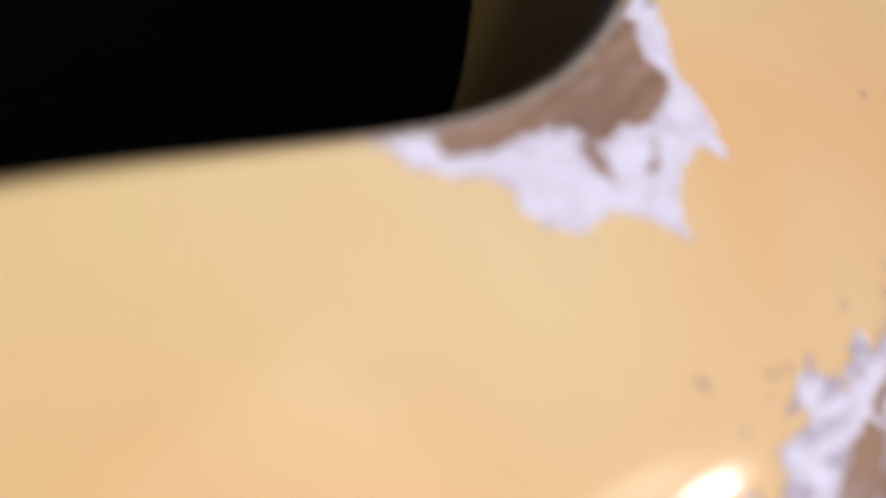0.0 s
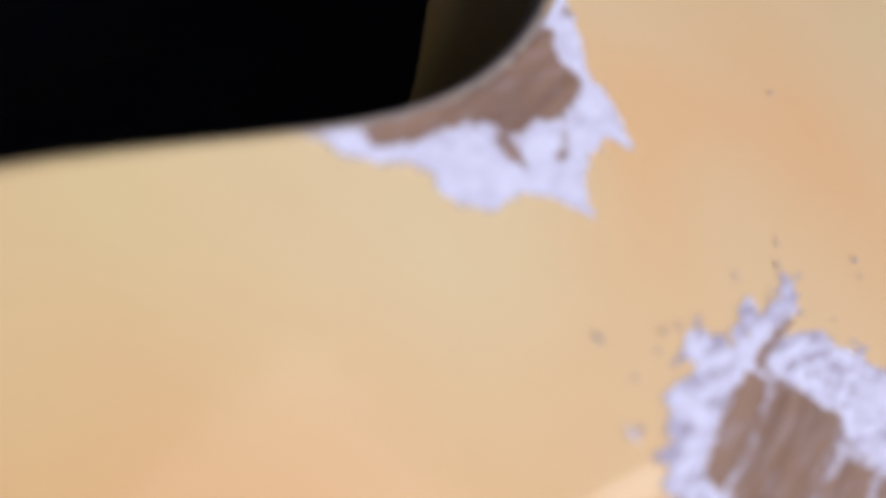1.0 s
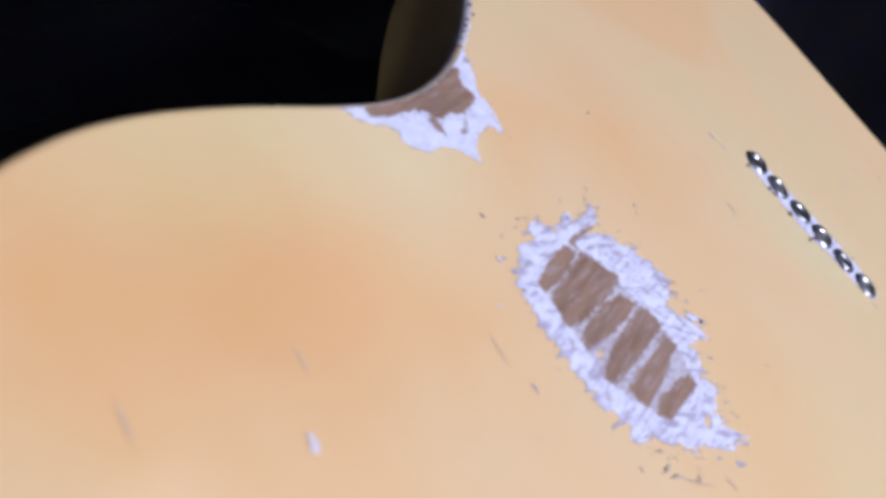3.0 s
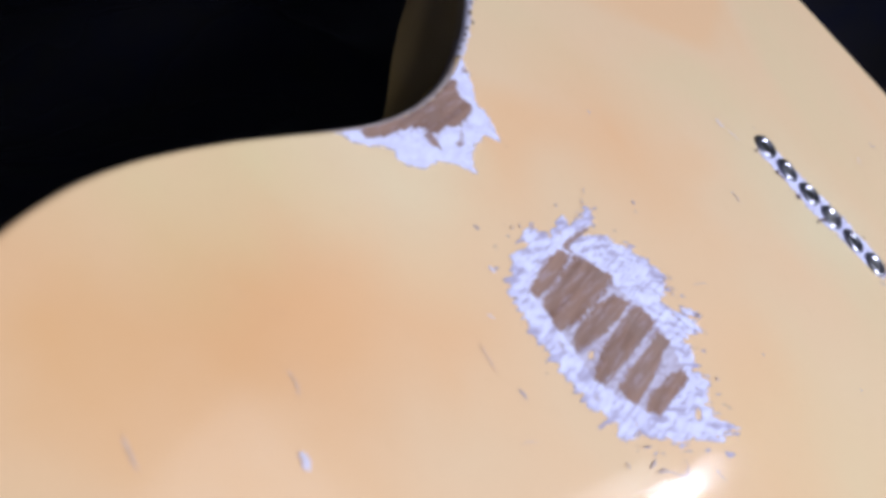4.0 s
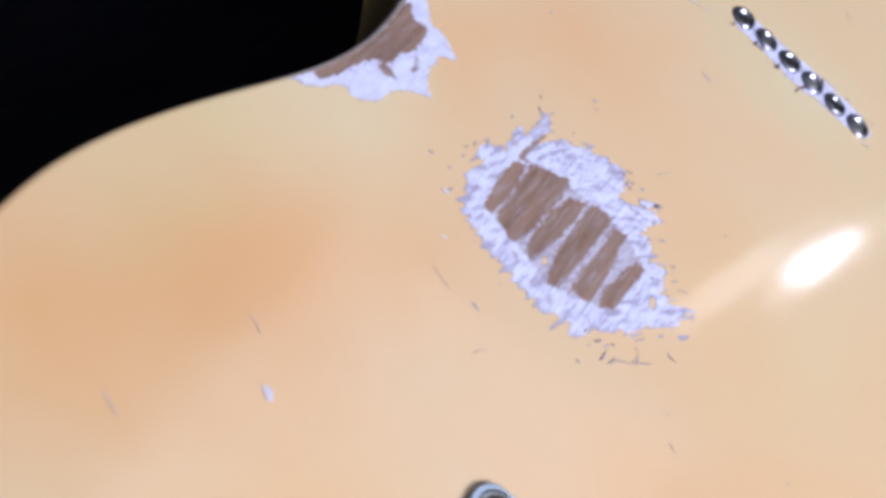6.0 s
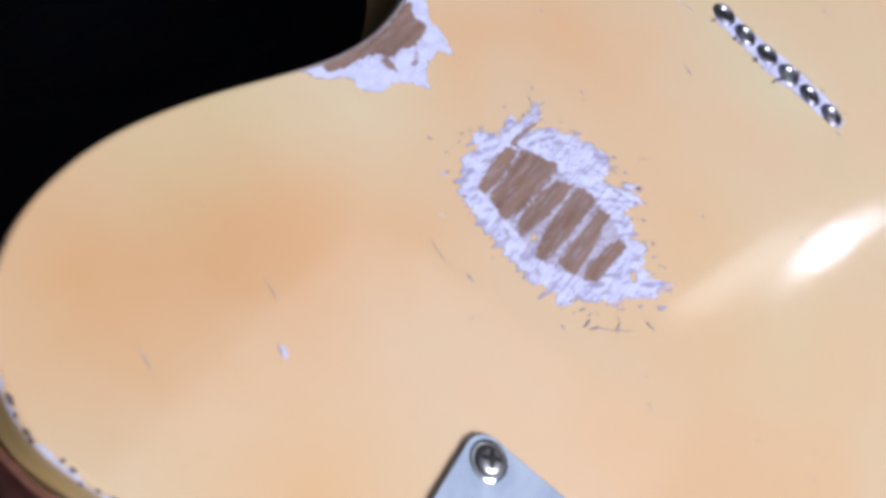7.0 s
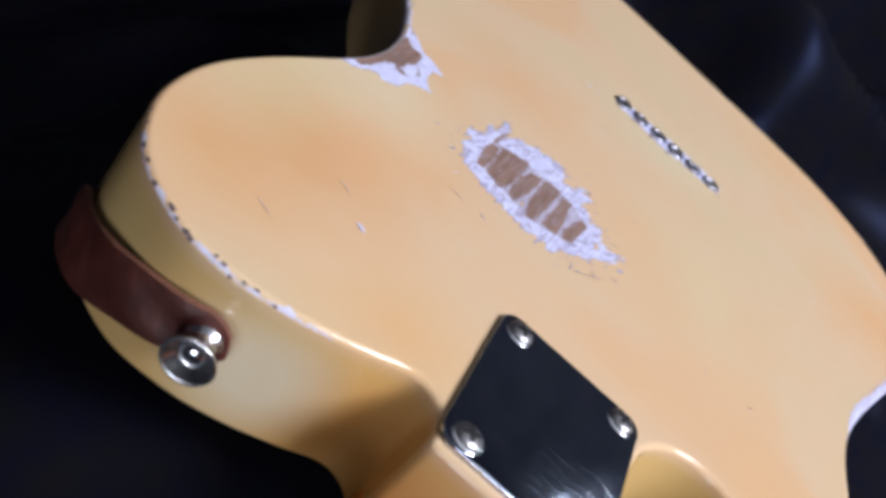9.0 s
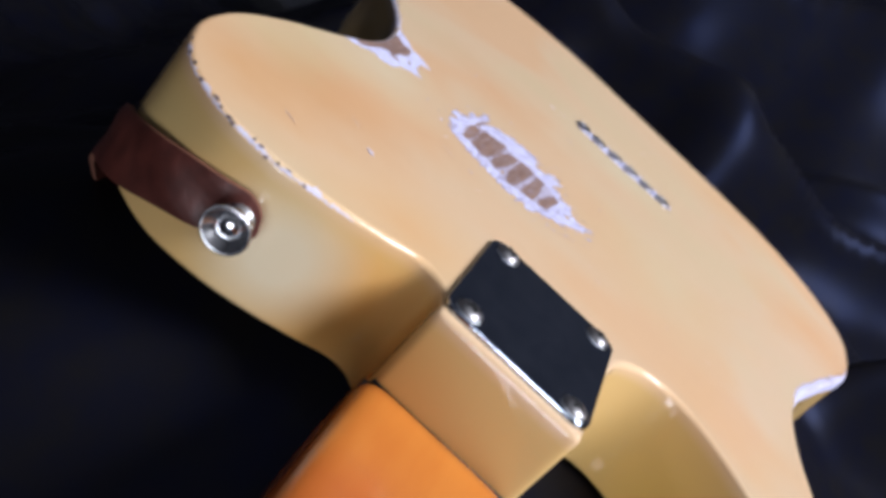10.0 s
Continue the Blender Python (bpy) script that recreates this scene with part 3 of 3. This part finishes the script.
def worn_patch(outer, bare, smudges, holes, fringe, seed, label, clip=None, step=0.34, fray=1.0, lift=0.0):
    """Finish scraped to primer inside outer and to wood inside each outline of bare. fringe: the way of the strands for x, y."""
    lo, hi = np.min(outer, axis=0) - 4, np.max(outer, axis=0) + 4
    nx, ny = (int((hi[k] - lo[k]) / step) + 1 for k in (0, 1))
    px, py = np.meshgrid(lo[0] + step * np.arange(nx), lo[1] + step * np.arange(ny))
    turn = fringe(px, py)
    strands = grain_field(px, py, 7.0, 1.35, turn, seed) + 0.55 * grain_field(px, py, 4.0, 0.55, turn + 14, seed + 5)
    rough = grain_field(px, py, 1.6, 1.3, 0, seed + 9)
    coarse = grain_field(px, py, 4.5, 4.0, 0, seed + 12)
    along = grain_field(px, py, 9.0, 0.55, 85, seed + 20) + 0.6 * grain_field(px, py, 4.0, 0.30, 82, seed + 25)
    depth = inside_by(px, py, outer)
    cover = soft_step(depth + fray * (2.7 * strands + 0.9 * rough) + 0.2, 0.8)
    flecks = soft_step(strands + 0.5 * coarse - 0.62, 0.10) * soft_step(depth + 5.0, 1.5) * (depth < 0) * 0.8 * fray
    cover = np.maximum(cover, flecks)
    for hole in holes:
        cover *= 1 - soft_step(inside_by(px, py, hole) + 0.8 * rough, 0.5)
    wood = np.zeros(px.shape)
    which = np.zeros(px.shape, int)
    for k, strip in enumerate(bare):
        w = soft_step(inside_by(px, py, strip) + 0.9 * along + 0.7 * rough + 0.55, 1.0)
        which = np.where(w > wood, k, which)
        wood = np.maximum(wood, w)
    for spot, most in smudges:
        wood = np.maximum(wood, most * soft_step(inside_by(px, py, spot) + 0.9 * along + 0.5 * rough, 0.9))
    scratch = np.clip(fray * (0.85 * soft_step(strands - 0.10, 0.40) * soft_step(coarse + 0.25, 0.5) + 0.7 * soft_step(along - 0.34, 0.22)), 0, 1)
    dark_rim = soft_step(0.9 - np.abs(depth), 0.7) * soft_step(coarse + 0.05, 0.2) * 0.45 * fray
    scratch = np.maximum(scratch, dark_rim)
    scratch = np.where(wood > 0.5, soft_step(along - 0.18, 0.4), scratch)
    if clip is not None:
        cover = np.where(inside_by(px, py, clip) > 0, np.where(depth > -3, cover, 0), 0)
    at = lambda j, i: j * nx + i
    sets = {}
    for j in range(ny - 1):
        for i in range(nx - 1):
            if cover[j:j + 2, i:i + 2].max() > 0.2:
                key = which[j, i] if wood[j, i] > 0.5 and bare else -1
                sets.setdefault(int(key), []).append((at(j, i), at(j, i + 1), at(j + 1, i + 1), at(j + 1, i)))
    for key, quads in sorted(sets.items()):
        used = sorted({v for q in quads for v in q})
        at_new = {v: n for n, v in enumerate(used)}
        rise = Z0 + lift + 0.00005 * wood.ravel()
        vs = [(px.ravel()[v] / 1000, py.ravel()[v] / 1000, rise[v]) for v in used]
        name = "exposed_primer" if key < 0 else "bare_wood"
        ob = mesh_object(name, vs, [tuple(at_new[v] for v in q) for q in quads], WOOD, body_ob,
                         label if key < 0 else "bare brown wood scraped free of finish")
        wear = ob.data.color_attributes.new("wear", "FLOAT_COLOR", "POINT")
        values = np.ones((len(used), 4))
        for c, field in enumerate((cover, wood, scratch)):
            values[:, c] = field.ravel()[used]
        wear.data.foreach_set("color", values.ravel())


# the scraped oval on the back, with its strips of bare wood
SCRAPE = [(-69, 141), (-67.5, 145.3), (-62.3, 147.5), (-63.4, 158), (-60.6, 157), (-60, 168), (-57, 165.5), (-57, 160), (-53.7, 163), (-46.2, 168.5), (-39.3, 171.7), (-34, 173),
          (-31.2, 168), (-31, 162.8), (-26, 164), (-18.8, 167), (-21.5, 159), (-15.9, 157.5), (-15.1, 152), (-10.8, 154), (-7, 146), (1.4, 148.5), (-0.5, 141.5), (-8.5, 132.6),
          (-10.2, 128), (-17.3, 122.3), (-20.5, 122), (-20.2, 118.5), (-23, 114.5), (-25.6, 117.6), (-33, 114.6), (-44.7, 117.2), (-51.8, 118.5), (-60.8, 122), (-63.2, 124), (-65, 129), (-67.4, 132.6), (-65.4, 138.5)]
STRIPS = [
    [(-59.6, 147), (-56.4, 148), (-55.8, 141.8), (-56, 135), (-56.4, 128), (-58.7, 128.5), (-59.5, 136)],
    [(-55.3, 149.4), (-52, 152), (-45.2, 155.2), (-44.8, 148), (-45.8, 134.4), (-47.6, 125.6), (-53.3, 127.2), (-54.7, 129), (-54.6, 143)],
    [(-41.9, 150), (-38.3, 152.4), (-38, 146), (-39.2, 137), (-42.1, 125.4), (-43.6, 125.6), (-44.8, 131), (-43.9, 143)],
    [(-35.6, 154), (-31.9, 155), (-29.8, 154), (-31, 139), (-32.9, 124.3), (-35.1, 122.6), (-37.2, 131), (-36.8, 145.4)],
    [(-27.4, 153), (-24, 153.6), (-24.4, 147), (-23.6, 136), (-24.1, 127.8), (-26.8, 126), (-29.2, 127), (-28.4, 142)],
    [(-17.9, 148.4), (-15.6, 148.6), (-18.2, 130.2), (-21, 128.6), (-21.8, 132), (-20.1, 142.9)]]
BED = [(-60, 146), (-56, 150), (-46, 154.5), (-37, 154.5), (-24, 154.5), (-15.5, 149.5), (-18, 130), (-22, 127), (-35, 121.8), (-47, 125), (-58.5, 127.5)]
SPURS = [(BED, 0.45), ([(-56.3, 164.2), (-56.9, 159), (-57.8, 151), (-54, 150.6), (-52, 153), (-57.7, 148.9), (-59.8, 149), (-59, 157), (-57.8, 161.7)], 0.85),
         ([(-22.5, 150), (-17, 152), (-17, 149), (-22, 146)], 0.45), ([(-38.5, 148), (-36, 152), (-35.8, 140), (-37.6, 136)], 0.5),
         ([(-47, 121.5), (-44, 121), (-44.5, 123.5), (-46.5, 124)], 0.5), ([(-34, 117), (-31, 117.5), (-32, 120), (-33.5, 119.5)], 0.5),
         ([(-30.5, 150), (-29, 152), (-28.6, 134), (-30.2, 132)], 0.4)]
HOLES = [[(-39.7, 127.5), (-38.9, 129.2), (-37.8, 127.6), (-38.6, 126)], [(-10.9, 142.5), (-9.2, 143.4), (-7.6, 140.6), (-9.4, 139.6)]]
worn_patch(SCRAPE, STRIPS, SPURS, HOLES, lambda x, y: np.where(x < -50, 66, np.where(y > 148, 42, np.where(y < 126, 70, 50))), 3.0,
           "scraped pale lavender primer round the bare oval")
for tail in ([(-25.8, 167.9), (-21.4, 171.7), (-20.3, 170.5), (-23.7, 167.4)], [(-27, 163.6), (-20, 168), (-18.2, 166.9), (-22.3, 163.4)]):
    worn_patch(tail, [], [], [], lambda x, y: 0 * x + 40, 7.0, "torn spike of pale primer", fray=0.5, lift=0.00012)
grit = [(-14, 116.5, 4, 0.5, 85), (-11.5, 117, 3, 0.5, 70), (-9, 119, 9, 0.28, 36), (-4.5, 123, 7, 0.28, 38), (-6, 123, 4, 0.3, 95), (2, 131, 4, 0.4, -10), (-17, 119, 3, 0.5, 60),
        (-31, 170, 2.6, 0.6, 70), (-33, 171.5, 2.2, 0.5, 20), (-32, 174, 2, 0.4, 10)]
for _ in range(46):
    x, y = rng.choice(SCRAPE)
    grit.append((x + rng.gauss(0, 3), y + rng.gauss(0, 3), rng.uniform(0.6, 1.8), rng.uniform(0.25, 0.6), rng.uniform(0, 180)))
strokes("grime", grit, Z0 + 0.00025, SCUFF, "grey grime specks round the scrape", rng, 4, True)

# the bare patch in the waist, running over the edge
EDGE_IN = rim_path((-110.5, 176), (-115, 116), 0.0017)
WAIST_OUT = [(-113, 118.5), (-110, 120), (-107.4, 122.3), (-105, 126), (-102.1, 128.7), (-100.3, 126.6), (-98, 128), (-95.3, 131.5), (-95, 135.1), (-93.8, 138.5), (-90.7, 141.8), (-86.8, 144.6), (-90, 147.7),
             (-91.6, 150.8), (-92.2, 154.7), (-91.8, 158.5), (-88.3, 161.6), (-92, 163.8), (-96.4, 165.6), (-98, 164.4), (-100.5, 166.2), (-103.1, 169.7), (-106.6, 172.3), (-109.6, 174)]
WAIST_BARE = rim_path((-108.8, 164), (-111, 124), 0.0019) + [(-109, 124.5), (-107.2, 128), (-106.2, 132.6), (-104.7, 138), (-103.1, 142), (-101, 142.4), (-99.4, 144.6), (-99.9, 148.1), (-98.2, 152.6),
                                                            (-97.9, 156.5), (-98.6, 161.3), (-99.9, 162.7), (-102.7, 161.5), (-105.4, 163.2), (-106.6, 165.6)]
WAIST_SPOTS = [([(-101.9, 142.4), (-97.9, 142.6), (-95.8, 141), (-98, 139.8), (-101, 140)], 0.85), ([(-96.7, 153.4), (-94.4, 151.3), (-93, 147.7), (-94.9, 146.2), (-96, 149.8)], 0.7),
               ([(-109, 173), (-106.5, 173), (-105.5, 171.6), (-108, 171)], 0.7), ([(-94.6, 164.2), (-90, 162.3), (-90, 161.4), (-94.5, 162.8)], 0.55)]
worn_patch(EDGE_IN + WAIST_OUT, [WAIST_BARE], WAIST_SPOTS, [[(-97.6, 154.6), (-96.6, 155), (-96.4, 153.2), (-97.4, 153)]], lambda x, y: 0 * x + 25, 13.0,
           "pale primer bared in the waist", EDGE_IN + [(-60, 110), (-60, 180)], fray=0.35)
rim_strip("bared_rim", (-116, 184), (-121, 103), lambda f: 0.0030 * min(1, 4 * f, 4 * (1 - f)), lambda f: 0.0006, BARE_EDGE, "pale primer along the worn edge", rng, 0.0004)

# chips along the rim
horn = []
a, b = rim_index(-128.5, 32), rim_index(-55, 11)
span = (b - a) % COUNT if (b - a) % COUNT < (a - b) % COUNT else -((a - b) % COUNT)
for f in (0.02, 0.05, 0.09, 0.14, 0.19, 0.25, 0.33, 0.42, 0.455, 0.50, 0.52, 0.60, 0.63, 0.66, 0.70, 0.74, 0.80):
    horn.append((a + span * f, rng.uniform(0.0010, 0.0030), rng.uniform(0.0007, 0.0015), rng.uniform(0.0006, 0.0026)))
edge_chips("chipped_edge", horn, GRIME, "dark chips along the horn edge", rng)
rim_strip("bared_rim", (-123, 22), (-58, 10), lambda f: 0.0017 + 0.0010 * math.sin(f * 40) * math.sin(f * 17), lambda f: -0.0012, PALE, "pale worn line along the horn edge", rng, 0.0006)
waist_chips = []
a, b = rim_index(-112, 176), rim_index(-137, 226)
span = (b - a) % COUNT if (b - a) % COUNT < (a - b) % COUNT else -((a - b) % COUNT)
for k in range(17):
    waist_chips.append((a + span * (k + rng.uniform(-0.3, 0.3)) / 16, rng.uniform(0.0012, 0.0026), rng.uniform(0.0008, 0.0016), rng.uniform(0.0018, 0.0036)))
edge_chips("chipped_edge", waist_chips, GRIME, "dark chips along the waist edge", rng)
rim_strip("bared_rim", (-112, 176), (-140, 232), lambda f: 0.0036 * (1 - 0.4 * f), lambda f: -0.0010, PALE, "pale worn line along the waist edge", rng, 0.0005)
rim_strip("bared_rim", (111, 160), (154, 290), lambda f: 0.0048 * min(1, 6 * f, 3 * (1 - f)) + 0.0003, lambda f: 0.0030 * min(1, 5 * f, 5 * (1 - f)), PRIMER, "pale primer along the worn treble waist edge", rng, 0.0012)
treble = []
a, b = rim_index(112, 172), rim_index(153, 286)
span = (b - a) % COUNT if (b - a) % COUNT < (a - b) % COUNT else -((a - b) % COUNT)
for k in range(22):
    treble.append((a + span * rng.random(), rng.uniform(0.001, 0.003), rng.uniform(0.0008, 0.0018), rng.uniform(0.0005, 0.0055)))
edge_chips("chipped_edge", treble, GRIME, "dark chips along the treble waist edge", rng)

# halo and tool marks by the ferrules
HALO = [(-30, 271), (-27, 267.5), (-16, 267.2), (-6, 266), (3, 265.4), (10, 267.5), (24, 267.2), (32, 269.5), (33, 274), (27, 278.2), (14, 279.6), (2, 279.2), (-8, 278), (-20, 278.2), (-29, 278)]
worn_patch(HALO, [], [], [], lambda x, y: 0 * x + 12, 31.0, "pale chipped ring round the ferrules", fray=0.55)
strokes("tool_mark", [(-28.5, 266.5, 4, 0.9, 72), (-18.5, 266.8, 3.4, 1.6, 80), (-16, 266.9, 3, 1.4, 20), (-8, 265.6, 4, 2.0, 80), (2.2, 264, 6, 0.9, 74), (3.5, 267, 4, 2.0, 60), (9, 277.6, 4, 1.6, 110), (20, 280.3, 1.6, 0.6, 50)],
        Z0 + 0.0001, GRIME, "grey tool marks beside the ferrules", rng)

# stray dings and scratches over the back: x, y, length, width, turn
DARK_DINGS = [(-46.6, 102.3, 3, 0.8, -12), (-77.3, 130, 1.8, 0.9, 10), (-77, 204, 1.3, 0.8, 0), (-51.5, 187.1, 1.4, 1.2, 0), (-49.7, 184.7, 1.0, 0.7, 0), (-26.7, 172.3, 1.6, 1.1, 50), (34, 206, 1.2, 0.6, 60),
              (1, 181, 1.2, 0.8, 30), (44, 125, 1.0, 0.6, 0), (12, 347, 5, 0.7, 20), (24, 365, 4, 0.9, 80), (-24, 183, 7, 0.25, 60), (-27, 233, 5, 0.6, -15), (60, 330, 3, 0.6, 30), (90, 250, 2, 0.5, 10)]
strokes("dark_ding", DARK_DINGS, Z0, SCUFF, "small dark dings in the finish", rng)
SCUFFS = [(-91.5, 29.8, 6.5, 0.9, -22), (-81.5, 61.8, 5.5, 0.8, -22), (-57, 102.3, 7, 0.7, -18), (-40, 93.6, 5, 0.5, 55), (7, 116, 1.6, 0.9, 0), (12, 109, 3, 0.9, -20), (64, 128, 2.4, 0.9, -20), (58, 172, 2, 0.6, 60), (9, 325, 4.5, 0.8, -5)]
SCUFFS = [(x, y, n, w * 0.75, a) for x, y, n, w, a in SCUFFS]
strokes("faint_scratch", SCUFFS, Z0, SCRATCH, "faint pinkish scratches in the finish", rng)
strokes("pale_scuff", [(-71.2, 52, 3.0, 1.8, -10), (-70.2, 51.1, 2.0, 1.4, 10), (-68.4, 123.4, 2.4, 1.0, 0), (-44, 260.5, 4.0, 1.2, 0), (-38, 262, 6, 0.5, 10), (-62, 112, 2, 0.6, 20), (8, 326, 2, 0.8, 0)], Z0 + 0.0001, PALE, "small pale scuffs", rng)
